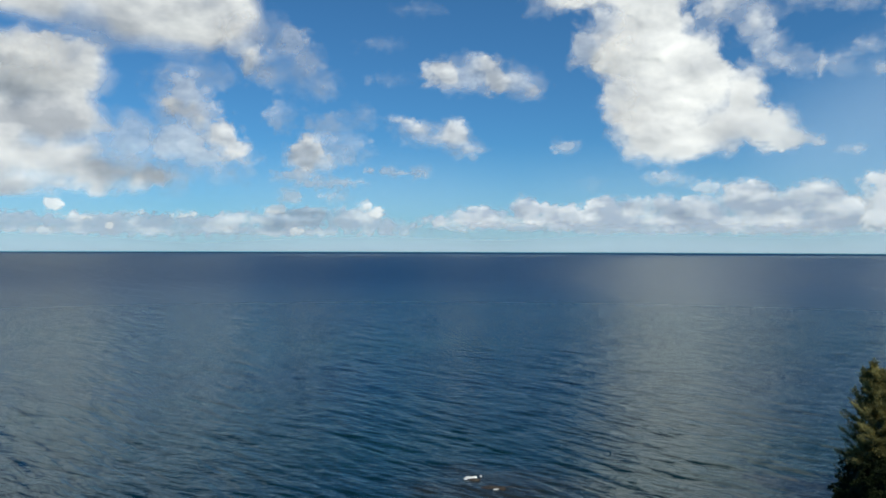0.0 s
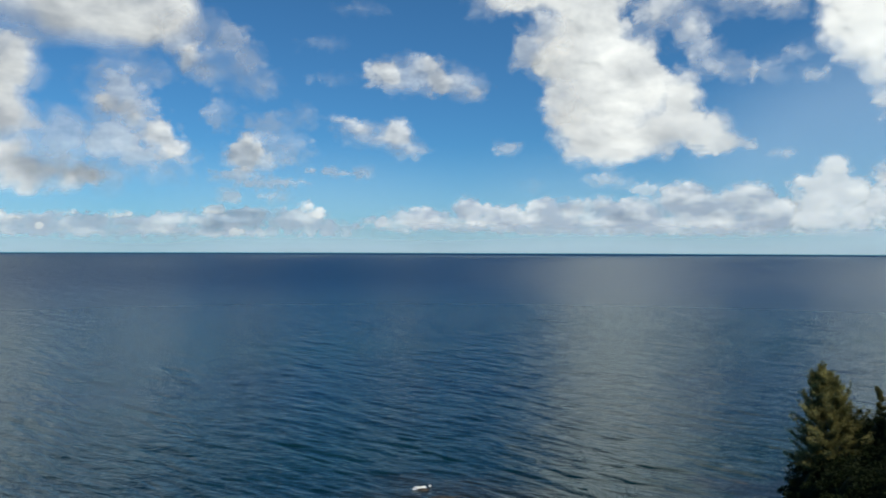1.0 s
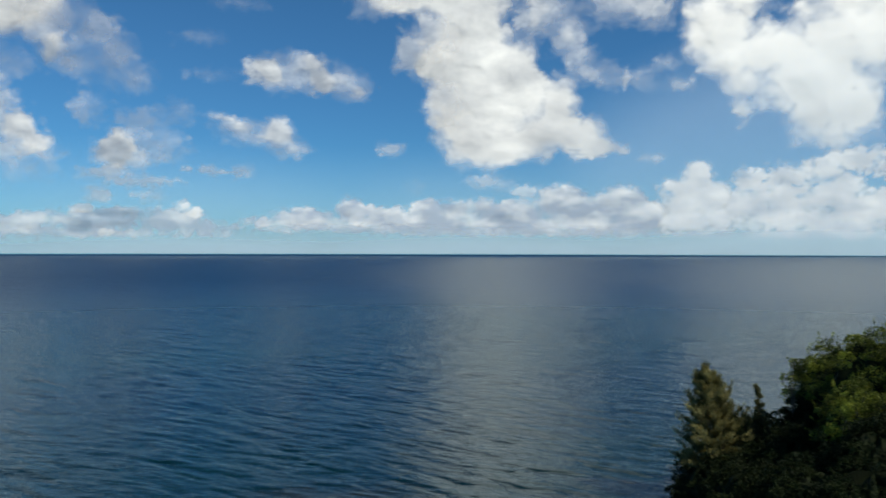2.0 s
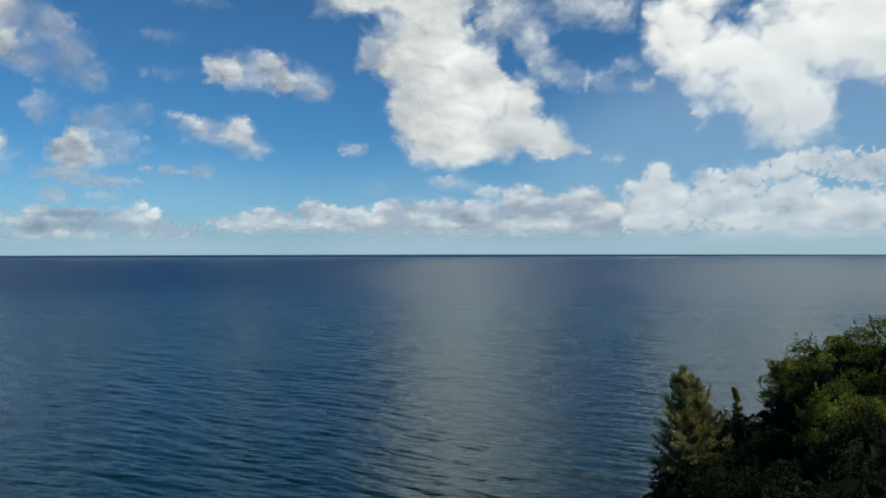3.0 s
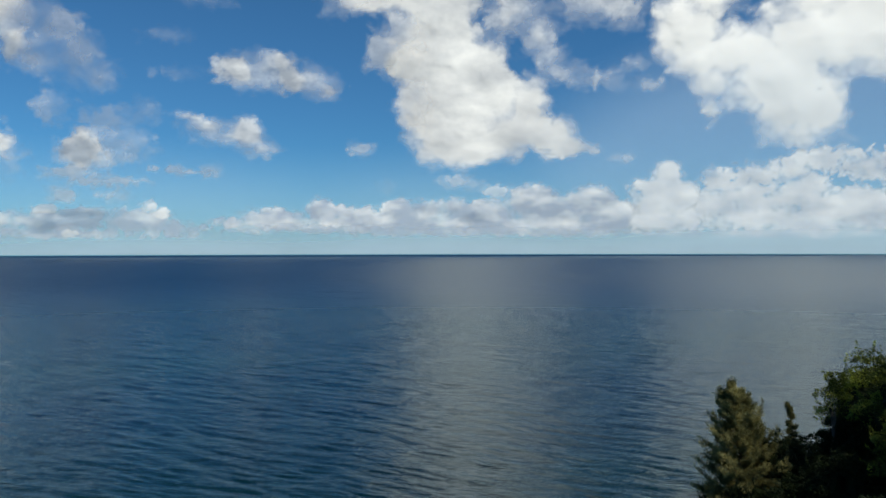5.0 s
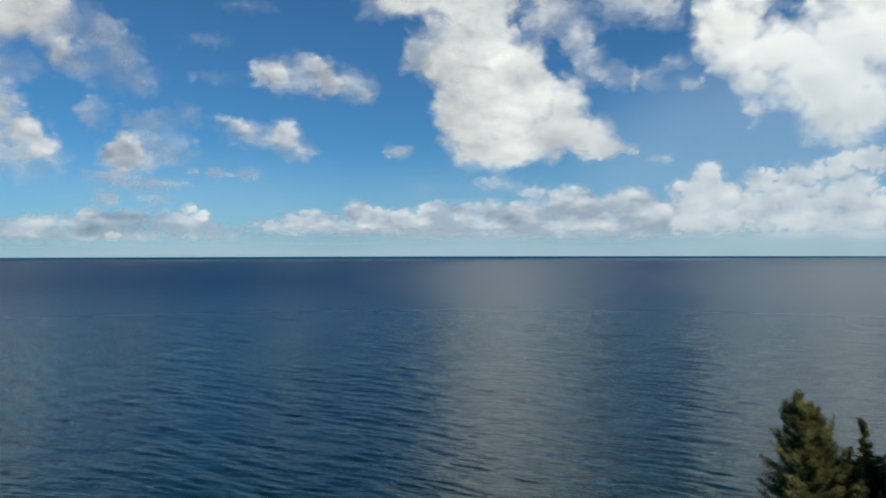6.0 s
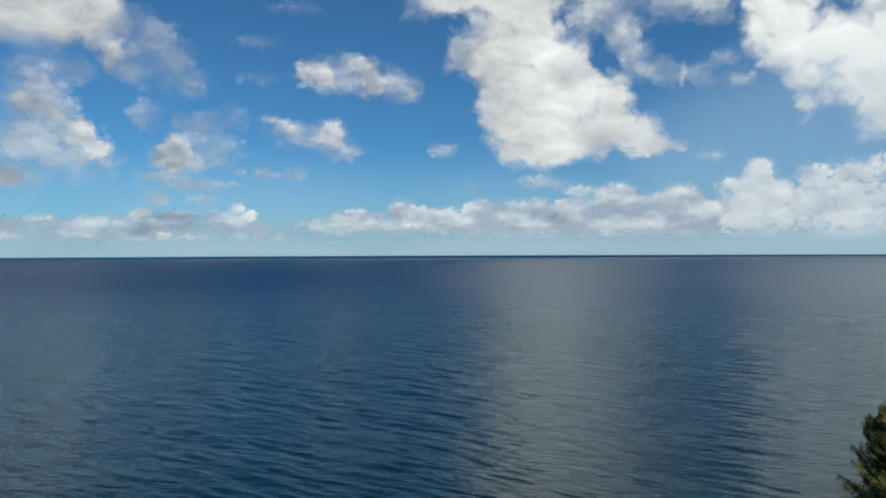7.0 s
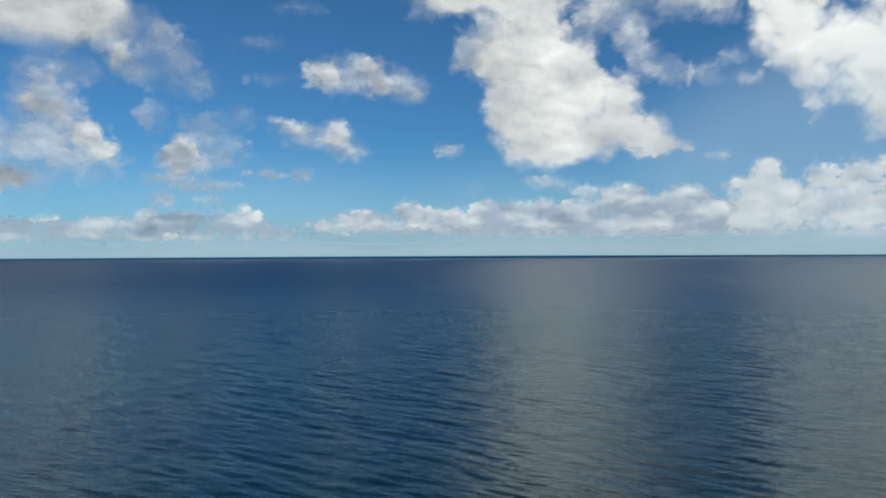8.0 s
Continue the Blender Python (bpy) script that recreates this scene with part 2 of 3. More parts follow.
def cloud(label, puffs, seed, opacity=1.0, soft=0.6, billow=0.35, grey=0.3, knob=1.0, bumps=1.0, thick=1.0, far=False, stuff=None):
    """A heap of vapour: puffs are (bearing, height, half width, half height) in degrees seen from SKY_CENTRE."""
    dist = 3440.0 + seed if stuff else (3600.0 if opacity > 0.7 else 3520.0) + 0.5 * (seed % 40)
    puffs = np.array(puffs, float)
    size = float(np.median(np.minimum(puffs[:, 2], puffs[:, 3])))
    pad = 1.3
    low, high = max(-0.3, (puffs[:, 1] - puffs[:, 3]).min() - pad), (puffs[:, 1] + puffs[:, 3]).max() + pad
    az = np.arange((puffs[:, 0] - puffs[:, 2]).min() - pad, (puffs[:, 0] + puffs[:, 2]).max() + pad, GRID)
    el = np.concatenate([np.arange(low, min(high, 19), GRID), np.arange(19, max(high, 19), 0.3)])
    u, v = np.meshgrid(az, el, indexing="ij")
    s = knob / np.clip(size, 0.85, 1.8)
    # slow drift of the outline, then lumps on it
    wu = u + 0.27 * billow * layered(u * s * 1.3, v * s * 1.3, seed, 4, 0.5)
    wv = v + 0.27 * billow * layered(u * s * 1.3, v * s * 1.3, seed + 31, 4, 0.5)
    k = np.clip(3.5 / size, 3, 12)
    heap = np.zeros_like(u)
    for a0, e0, ra, re in puffs:
        q = np.sqrt(((wu - a0) / ra) ** 2 + ((wv - e0) / re) ** 2)
        heap += np.exp(k * np.maximum(-4, (1 - q) * min(ra, re)))
    inner = np.log(heap + 1e-9) / k
    lumps = billows(wu * s, wv * s * 1.15, seed + 3, 4, 0.5)
    torn = layered(wu * s * 0.9 + 4, wv * s * 1.2, seed + 11, 5, 0.5)
    field = inner + billow * (0.9 * (lumps - 0.5) + 0.55 * torn)
    # edges crisp in places, frayed into thin vapour in others
    frayed = np.clip(0.5 + 1.2 * layered(u * s * 0.4 + 9, v * s * 0.4, seed + 17, 2, 0.5), 0, 1)
    width = soft * (0.6 + 1.5 * frayed) * np.clip(size, 0.35, 1)
    if stuff:
        width = 0 * width + soft
    d = np.clip((field + 0.35 * width) / (1.2 * width), 0, 1)
    density = opacity * d * d * (3 - 2 * d)
    inside = density > 0.004
    cell = inside[:-1, :-1] | inside[1:, :-1] | inside[1:, 1:] | inside[:-1, 1:]
    # the heap swells towards the viewer, with lumps on its face
    deep = 1.3 * np.clip(size, 0.4, 2.0)
    rise = np.logaddexp(0, 4 * inner / size) * size / 4
    face = layered(wu * s * 0.6 + 3, wv * s * 0.8, seed + 5, 3, 0.4)
    swelling = 0.3 * deep * (1 - np.exp(-rise / deep)) + bumps * 0.06 / s * np.minimum(rise / size, 1) * face
    swelling = thick * radians(1) * dist * swelling
    # how far shade greys the colour: set per cloud, mottled by noise
    shade_grey = np.clip(grey + (0.12 + (0.5 if far else 0.36) * min(1, grey * 1.4)) * layered(u * s * 0.35 + 2, v * s * 0.7, seed + 23, 5, 0.55), 0, 1)
    au, ev = np.radians(u), np.radians(v)
    out = (dist - swelling) / np.cos(au - radians(6))
    front = np.stack([out * np.sin(au), out * np.cos(au), out * np.tan(ev)], -1).reshape(-1, 3)
    ids = np.arange(u.size).reshape(u.shape)
    corners = np.stack([ids[:-1, :-1], ids[1:, :-1], ids[1:, 1:], ids[:-1, 1:]], -1)
    ob = None
    for piece in pieces(cell):
        quads = corners[piece]
        used = np.unique(quads)
        remap = np.full(u.size, -1)
        remap[used] = np.arange(len(used))
        mat = stuff or (FAR_VAPOUR if far else VAPOUR)
        part = mesh_object("cloud" if ob is None else "cloud_shred", front[used], remap[quads], mat, parent=ob, smooth=True)
        for key, values in (("vapour", density), ("shade_grey", shade_grey)):
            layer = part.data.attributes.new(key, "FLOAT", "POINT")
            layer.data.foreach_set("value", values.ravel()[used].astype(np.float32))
        if ob is None:
            ob = part
            ob.location = SKY_CENTRE
    return tagged(ob, label, "cloud", group="clouds in the sky")


cloud("pale haze band lying along the horizon",
      [(-30, -0.5, 18, 1.9), (-5, -0.5, 18, 1.8), (15, -0.5, 16, 2.0), (38, -0.5, 20, 2.4)],
      seed=30, opacity=0.5, soft=1.5, billow=0.0, grey=0.0, thick=0.0, stuff=HAZE)
cloud("faint haze veil over the lower sky",
      [(-30, 0.0, 20, 6.5), (-5, 0.0, 20, 6.5), (15, 0.0, 18, 6.5), (40, 2.0, 22, 13.0)],
      seed=31, opacity=0.24, soft=5.0, billow=0.0, grey=0.0, thick=0.0, stuff=HAZE)
cloud("broad soft white cloud with a smooth rounded base",
      [(-17.9, 16, 4.6, 2.9), (-22, 15.9, 5.3, 2.7), (-27.3, 16, 5.5, 1.7), (-14.9, 16, 1.7, 1.8), (-27.3, 19.5, 5.8, 2.9), (-30, 22, 6, 3.5)],
      seed=3, soft=1.5, billow=0.12, grey=0.66)
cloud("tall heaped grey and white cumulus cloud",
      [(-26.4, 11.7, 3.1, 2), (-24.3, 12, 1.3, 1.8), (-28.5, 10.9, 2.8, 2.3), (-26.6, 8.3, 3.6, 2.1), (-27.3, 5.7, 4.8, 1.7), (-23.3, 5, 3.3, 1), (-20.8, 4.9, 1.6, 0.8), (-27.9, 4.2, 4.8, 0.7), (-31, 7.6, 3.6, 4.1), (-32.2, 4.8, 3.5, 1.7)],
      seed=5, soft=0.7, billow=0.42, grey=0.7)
cloud("thin grey skirt of a heaped cumulus cloud",
      [(-22, 7.1, 2.1, 2), (-19, 4.5, 1.3, 0.7), (-27.9, 12.2, 2.2, 1.9)],
      seed=6, soft=1.2, billow=0.5, grey=0.85, opacity=0.5)
cloud("bright rounded shoulder of a ragged cumulus cloud",
      [(-17.2, 8.9, 1.1, 1), (-16, 7.8, 1.4, 1.2), (-14.8, 6.6, 1.4, 0.8), (-19, 9.5, 0.9, 0.7)],
      seed=9, soft=0.9, billow=0.45, grey=0.62, opacity=0.9)
cloud("ragged thin grey cumulus cloud",
      [(-18.8, 7.4, 1.8, 2), (-17.3, 6.1, 2.8, 1.2), (-18.1, 9.9, 2.2, 1.8), (-15.5, 5.3, 1.6, 0.5), (-17.3, 11.8, 2.2, 0.9)],
      seed=10, soft=1.3, billow=0.6, grey=0.8, opacity=0.62)
cloud("small bright puff among torn cloud wisps",
      [(-13.8, 12.9, 1, 1.1), (-12.9, 12.1, 0.9, 0.7)],
      seed=12, soft=0.9, billow=0.3, grey=0.6, opacity=0.8)
cloud("string of thin torn cloud wisps",
      [(-11.4, 14.3, 1.6, 1.6), (-10, 12.6, 1.6, 1.5), (-8.7, 11.4, 1, 0.9), (-12, 11.9, 1, 0.8), (-13.2, 14.8, 1.2, 1.1), (-14.5, 14.6, 1.5, 1.5)],
      seed=13, soft=1.1, billow=0.6, grey=0.85, opacity=0.45)
cloud("small white puff with a soft outline",
      [(-10, 6.4, 1.5, 1.2), (-9.8, 7.5, 0.6, 0.7), (-8.9, 6, 1, 0.6)],
      seed=15, soft=0.9, billow=0.3, grey=0.66, opacity=0.9)
cloud("grey cloud shreds under a white puff",
      [(-10.6, 5.1, 1.7, 0.5), (-8.5, 4.6, 2.7, 0.4), (-11, 3.6, 0.9, 0.6), (-5.4, 5.5, 0.4, 0.3)],
      seed=16, soft=0.7, billow=0.3, grey=1.0, opacity=0.6)
cloud("faint grey cloud veil",
      [(-8.3, 8.7, 1.7, 0.9), (-7.5, 7, 2.1, 1.4), (-11.8, 9.2, 1, 1.1), (-5.8, 9.3, 0.9, 0.8)],
      seed=18, soft=1.0, billow=0.5, grey=0.85, opacity=0.38)
cloud("small white fair-weather cumulus cloud",
      [(0, 12.5, 1.6, 0.9), (2.6, 12.8, 1.5, 1.1), (4.7, 11.8, 2, 0.9), (6.3, 11.1, 1, 0.5), (1.5, 11.8, 2, 0.6)],
      seed=21, soft=0.9, billow=0.3, grey=0.7, opacity=0.88)
cloud("small wedge-shaped white cumulus cloud",
      [(-3.2, 9.1, 0.8, 0.3), (-1.9, 8.5, 1.5, 0.6), (-0.6, 7.9, 1.8, 0.6), (0.8, 8.1, 1.1, 1.3), (1.8, 7.1, 1, 0.6)],
      seed=24, soft=1.0, billow=0.28, grey=0.72, opacity=0.85)
cloud("tiny pale cloud shred",
      [(8.6, 7.2, 1.1, 0.5)],
      seed=27, soft=0.9, billow=0.25, grey=0.7, opacity=0.5)
cloud("tiny grey cloud shreds",
      [(-1.7, 5.5, 0.8, 0.5), (-3.8, 5.4, 0.9, 0.4), (-7.9, 3.6, 1, 0.4)],
      seed=28, soft=0.9, billow=0.3, grey=0.95, opacity=0.5)
cloud("faint pale cloud wisps",
      [(-4.2, 12, 1.5, 0.4), (-4.4, 14.3, 1.3, 0.5), (-2, 16.8, 1.6, 0.4), (10.5, 4.5, 0.7, 0.4)],
      seed=84, soft=1.4, billow=0.4, grey=0.7, opacity=0.16)
cloud("big bright white cumulus cloud with a grey base",
      [(12.1, 17.7, 4.9, 1.1), (14.5, 16.4, 2.5, 2.6), (14.3, 13.5, 3.9, 2.5), (15.9, 11, 4.4, 2.9), (17.4, 12.5, 2.2, 2.4), (15.5, 8.5, 3.7, 2.3), (16.3, 7.1, 3.7, 1.1), (19.4, 8.5, 2.8, 1.8), (20.5, 10.2, 1.5, 1.6), (21.4, 11.3, 0.7, 0.9), (22.1, 7.8, 1.4, 1), (23.2, 8.4, 0.9, 0.8), (24.3, 7.2, 1.2, 0.6), (13, 19.5, 6, 3)],
      seed=33, soft=0.7, billow=0.5, grey=0.46)
cloud("thin torn flank of a big cumulus cloud",
      [(10.6, 13.9, 1.7, 1.6), (8.1, 17.1, 2, 0.7), (11.7, 15.2, 1.6, 1.4), (12.5, 10.2, 1.4, 2)],
      seed=34, soft=1.1, billow=0.6, grey=0.5, opacity=0.6)
cloud("torn white cloud streamers",
      [(19.8, 16.8, 2, 1.3), (21.5, 15.1, 1.3, 1.4), (22.2, 13.6, 1, 1.1), (23.2, 12.5, 1.3, 0.7), (25.6, 11.9, 1.5, 0.5), (25.8, 16.9, 3, 1.2), (18.9, 16, 1.4, 1), (27.6, 16, 1.1, 0.7)],
      seed=36, soft=1.2, billow=0.42, grey=0.4, opacity=0.72)
cloud("tiny white cloud shred",
      [(27.3, 6.4, 0.8, 0.3)],
      seed=39, soft=0.8, billow=0.25, grey=0.4, opacity=0.5)
cloud("large bright white cumulus cloud with ragged lower edge",
      [(31.4, 14.8, 2.3, 2.3), (32.3, 12.9, 1.9, 1.4), (35.2, 13.2, 2.9, 1.8), (33.4, 11.4, 1.5, 1.2), (33.3, 9.5, 0.7, 0.8), (37, 11.3, 3.2, 2.1), (38.5, 9.2, 2.5, 1.7), (38.7, 7.7, 2.1, 1), (40.3, 9.2, 1.4, 1.9), (39.8, 13.6, 3.7, 2.2), (43, 13.5, 3.2, 2.1), (33.1, 16.5, 2, 1.4), (39.8, 16, 3.2, 1.7), (46, 14, 5, 4), (38, 21, 9, 3)],
      seed=42, soft=0.75, billow=0.55, grey=0.1)
cloud("pale torn cloud fragment",
      [(28.1, 12.9, 0.9, 0.5), (29.3, 11.4, 0.9, 0.5)],
      seed=90, soft=1.3, billow=0.35, grey=0.3, opacity=0.42)
cloud("white cauliflower cloud tower above the cloud bank",
      [(30.4, 5.4, 0.9, 0.9), (30.3, 4.2, 1.3, 1.1), (28.6, 4.5, 0.9, 0.4), (29.8, 3.3, 1.9, 1), (31.3, 3.6, 1.4, 1), (30.1, 2, 3, 0.9)],
      seed=45, soft=0.38, billow=0.3, grey=0.26, knob=1.2, far=True)
cloud("bright white heaped cloud bank low over the horizon",
      [(33.6, 4.8, 1, 0.8), (36, 5, 1.3, 0.8), (35.1, 3.6, 1.8, 1), (33.4, 3.1, 1.8, 1.2), (38.3, 5.3, 1.2, 1), (39.9, 5.8, 1.3, 0.9), (41.5, 6.2, 0.7, 0.5), (38.7, 3.6, 2.5, 1.2), (42.9, 5.2, 1.9, 0.9), (44.1, 5.6, 1.2, 0.8), (41.7, 2.7, 3.4, 1.1), (36.3, 2.1, 4.6, 0.9), (44, 2.6, 2.5, 1.3), (47, 4.9, 2.6, 2.7), (40.4, 1.6, 7.3, 0.6)],
      seed=48, soft=0.45, billow=0.5, grey=0.36, knob=1.1, far=True)
cloud("long low white cumulus bank with grey base",
      [(5.9, 2.9, 1, 0.9), (2.5, 2.3, 2.3, 0.7), (8.4, 2.6, 1.7, 0.6), (11.3, 2.8, 1.4, 0.9), (13.6, 2.8, 1.5, 0.8), (15.5, 3.1, 1, 0.7), (17.8, 2.6, 2, 1.1), (21, 3.5, 1.9, 1.2), (25.2, 3.5, 1.7, 1.1), (23.2, 2.6, 2.4, 1.1), (27.2, 2.4, 1.9, 1.1), (9.6, 1.9, 6.9, 0.6), (17.8, 1.8, 6.5, 0.7), (0.4, 1.8, 2.3, 0.4), (24.2, 1.7, 6, 0.6)],
      seed=51, soft=0.4, billow=0.3, grey=0.72, knob=1.1, far=True)
cloud("thin pale cloud shred above the cloud bank",
      [(15.7, 4.9, 1.5, 0.5), (18.6, 4.2, 1.6, 0.5)],
      seed=54, soft=0.7, billow=0.3, grey=0.4, opacity=0.5)
cloud("small bright cloud puff",
      [(-26.3, 2.8, 0.6, 0.5)],
      seed=57, soft=0.6, billow=0.3, grey=0.2, opacity=0.9)
cloud("small bright cloud crest",
      [(-5.6, 2.9, 0.6, 0.4), (-5, 2.5, 0.6, 0.5)],
      seed=60, soft=0.5, billow=0.28, grey=0.1, opacity=0.92)
cloud("low bright crest above a distant cloud bank",
      [(-18.1, 2.1, 1.1, 0.3), (-21.5, 2.3, 0.6, 0.2), (-24.3, 1.9, 0.8, 0.2)],
      seed=61, soft=0.6, billow=0.3, grey=0.2, opacity=0.8)
cloud("pale crests of a distant cloud bank",
      [(-12.1, 2.6, 0.9, 0.4), (-10.6, 1.1, 1.2, 0.3), (-11.2, 1.5, 0.8, 0.2), (-26.8, 1.1, 1, 0.3), (-22.9, 1.4, 0.4, 0.5), (-14.9, 1.3, 0.8, 0.3)],
      seed=62, soft=0.4, billow=0.2, grey=0.25, opacity=0.75)
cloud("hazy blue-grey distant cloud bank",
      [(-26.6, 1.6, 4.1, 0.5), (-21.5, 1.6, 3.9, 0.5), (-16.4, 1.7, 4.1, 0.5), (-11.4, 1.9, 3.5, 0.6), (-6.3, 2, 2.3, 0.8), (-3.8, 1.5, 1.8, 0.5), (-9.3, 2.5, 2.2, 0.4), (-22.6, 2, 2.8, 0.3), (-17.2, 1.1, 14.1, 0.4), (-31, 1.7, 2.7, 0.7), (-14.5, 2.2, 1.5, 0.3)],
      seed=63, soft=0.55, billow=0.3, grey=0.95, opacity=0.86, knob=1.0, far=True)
# grey sheet put in for the bank's shaded underside
cloud("flat grey layer painted as the shaded base of a long cloud bank",
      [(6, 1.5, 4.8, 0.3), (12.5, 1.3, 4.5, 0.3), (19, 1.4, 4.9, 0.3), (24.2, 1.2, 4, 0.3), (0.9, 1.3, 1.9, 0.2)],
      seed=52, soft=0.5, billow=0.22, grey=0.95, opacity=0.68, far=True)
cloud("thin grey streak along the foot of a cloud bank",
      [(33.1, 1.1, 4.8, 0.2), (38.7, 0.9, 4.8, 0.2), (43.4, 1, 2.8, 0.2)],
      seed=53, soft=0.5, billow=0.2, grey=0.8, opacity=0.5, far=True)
# cloud tops out of view, added white to brighten the sea's reflections
cloud("unseen towering white top added to a big cumulus cloud",
      [(15.8, 23.5, 5, 4.5), (17, 30, 5.5, 5), (18.5, 38, 6, 6), (20, 47, 7, 6)],
      seed=35, soft=1.0, billow=0.5, grey=0.0)
cloud("unseen towering bright white top added to a large cumulus cloud",
      [(39, 25, 9, 5.5), (41, 32, 11, 6), (43, 40, 12, 7), (45, 49, 13, 7), (52, 10, 7, 9), (55, 22, 10, 9), (57, 36, 10, 8)],
      seed=43, soft=1.0, billow=0.5, grey=0.0)


# ---- the headland ----
def headland():
    xs, ys = np.linspace(44, 240, 120), np.linspace(0, 104, 90)
    x, y = np.meshgrid(xs, ys, indexing="ij")
    s = np.clip((x - 47 + 1.5 * layered(x * 0.1, y * 0.1, 4, 3)) / 40, 0, 1) * np.clip((99 - y) / 9, -0.1, 1)
    z = -1.5 + 15 * s + 1.2 * layered(x * 0.15, y * 0.15, 8, 3) * s
    ids = np.arange(x.size).reshape(x.shape)
    quads = np.stack([ids[:-1, :-1], ids[1:, :-1], ids[1:, 1:], ids[:-1, 1:]], -1).reshape(-1, 4)
    ob = mesh_object("ground", np.stack([x, y, z], -1).reshape(-1, 3), quads, SOIL, smooth=True)
    tagged(ob, "dark soil slope of the coastal headland under shrubs", "ground", kind="structure")


headland()


def leaf_cloud(rng, centres, normals, length, width, bend=0.25):
    """Pointed, folded leaves: six vertices and four triangles each."""
    n = len(centres)
    way = rng.normal(size=(n, 3)) * 0.8 + normals
    way /= np.linalg.norm(way, axis=1)[:, None]
    side = np.cross(way, rng.normal(size=(n, 3)))
    side /= np.linalg.norm(side, axis=1)[:, None]
    up = np.cross(side, way)
    size = rng.uniform(0.6, 1.25, n)[:, None]
    l, w = length * size, width * size
    root, tip = centres - 0.5 * l * way, centres + 0.5 * l * way - bend * l * up
    left, right = centres + 0.5 * w * side, centres - 0.5 * w * side
    ridge = centres + 0.12 * w * up
    verts = np.stack([root, left, ridge, right, tip], 1).reshape(-1, 3)
    base = 5 * np.arange(n)[:, None, None]
    faces = (base + np.array([[0, 2, 1], [0, 3, 2], [1, 2, 4], [2, 3, 4]])[None]).reshape(-1, 3)
    return verts, faces


def shrub(label, x, y, top, radius, seed, height=None, clumps=95, per_clump=220, size=0.25, leaves=None):
    rng = np.random.default_rng(seed)
    height = height or radius * 1.1
    ob = new("shrub")
    ob.location = (x, y, top - 2 * height)
    tagged(ob, label, "shrub", group="shrubs on the headland")
    centre = np.array((0, 0, height))
    points, outward = [], []
    for k in range(clumps):
        d = rng.normal(size=3)
        d[2] = abs(d[2]) * 0.9 - 0.25
        d /= np.linalg.norm(d)
        c = centre + d * np.array((radius, radius, height)) * rng.uniform(0.68, 1.0)
        r = rng.uniform(0.12, 0.28) * radius
        q = rng.normal(size=(per_clump, 3))
        q[:, 2] = np.abs(q[:, 2]) * 1.0 - 0.25
        q /= np.linalg.norm(q, axis=1)[:, None]
        points.append(c + q * r * rng.uniform(0.75, 1.05, per_clump)[:, None] * np.array((1, 1, 0.7)))
        outward.append(q + np.array((0, 0, 0.3)))
        # a leafy shoot stands out of every other clump
        if k % 2 == 0:
            shoot = d * rng.uniform(0.3, 1.0) + np.array((0, 0, rng.uniform(0.5, 1.1))) + rng.normal(size=3) * 0.3
            shoot /= np.linalg.norm(shoot)
            along = rng.uniform(0, 1, (36, 1))
            points.append(c + 0.6 * r * shoot + along * shoot * rng.uniform(0.9, 2.0) + rng.normal(size=(36, 3)) * 0.16 * (1.2 - along))
            outward.append(np.repeat(shoot[None], 36, 0) * 0.6 + rng.normal(size=(36, 3)) * 0.5)
    v, f = leaf_cloud(rng, np.concatenate(points), np.concatenate(outward), size, size * 0.55)
    mesh_object("crown", v, f, leaves or LEAVES, ob)
    # solid core added to stop see-through, its dark colour stands for inner shade
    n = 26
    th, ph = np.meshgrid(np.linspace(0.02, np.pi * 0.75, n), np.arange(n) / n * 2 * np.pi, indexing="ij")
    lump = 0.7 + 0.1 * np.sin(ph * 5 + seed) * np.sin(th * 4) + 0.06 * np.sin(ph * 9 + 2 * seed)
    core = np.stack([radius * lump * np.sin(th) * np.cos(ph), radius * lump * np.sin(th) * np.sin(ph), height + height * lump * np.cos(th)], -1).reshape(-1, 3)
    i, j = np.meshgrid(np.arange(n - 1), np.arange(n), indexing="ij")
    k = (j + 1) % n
    mesh_object("shade_core", core, np.stack([i * n + j, (i + 1) * n + j, (i + 1) * n + k, i * n + k], -1).reshape(-1, 4), SHADE, ob)
    v, f = tube([(0, 0, -1.5), (0.2, 0.1, height * 0.6), (0.1, 0.3, height * 1.2)], [0.3, 0.22, 0.08])
    mesh_object("trunk", v, f, BARK, ob)
    return ob


shrub("dense dark green shrub beside the ironwood tree", 69.0, 93, 18.6, 6.2, 1)
shrub("tall rounded green shrub on the slope", 67, 85, 21.2, 6.2, 2)
shrub("tall leafy green shrub crowning the slope", 71, 79, 24.4, 7.6, 3)
shrub("yellow-green sunlit shrub on the slope", 60, 77.5, 17.0, 5.0, 4)
shrub("green leafy shrub in painted shade on the slope", 54.5, 70, 14.8, 5.0, 5, leaves=SHADED_LEAVES)
shrub("green shrub in painted shade behind the ironwood", 57, 93, 11.0, 4.6, 6, leaves=SHADED_LEAVES)
shrub("low green shrub in painted shade by the shore", 48, 80, 8.6, 5.0, 7, leaves=SHADED_LEAVES)
shrub("low leafy green shrub on the shore slope", 50.5, 66, 12.6, 5.4, 8, leaves=SHADED_LEAVES)
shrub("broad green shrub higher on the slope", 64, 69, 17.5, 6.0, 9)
shrub("green shrub in painted shade below the slope", 56, 84, 10.9, 5.0, 10, leaves=SHADED_LEAVES)
shrub("low green shrub in painted shade under the ironwood", 51.5, 85.5, 8.6, 4.6, 12, leaves=SHADED_LEAVES)
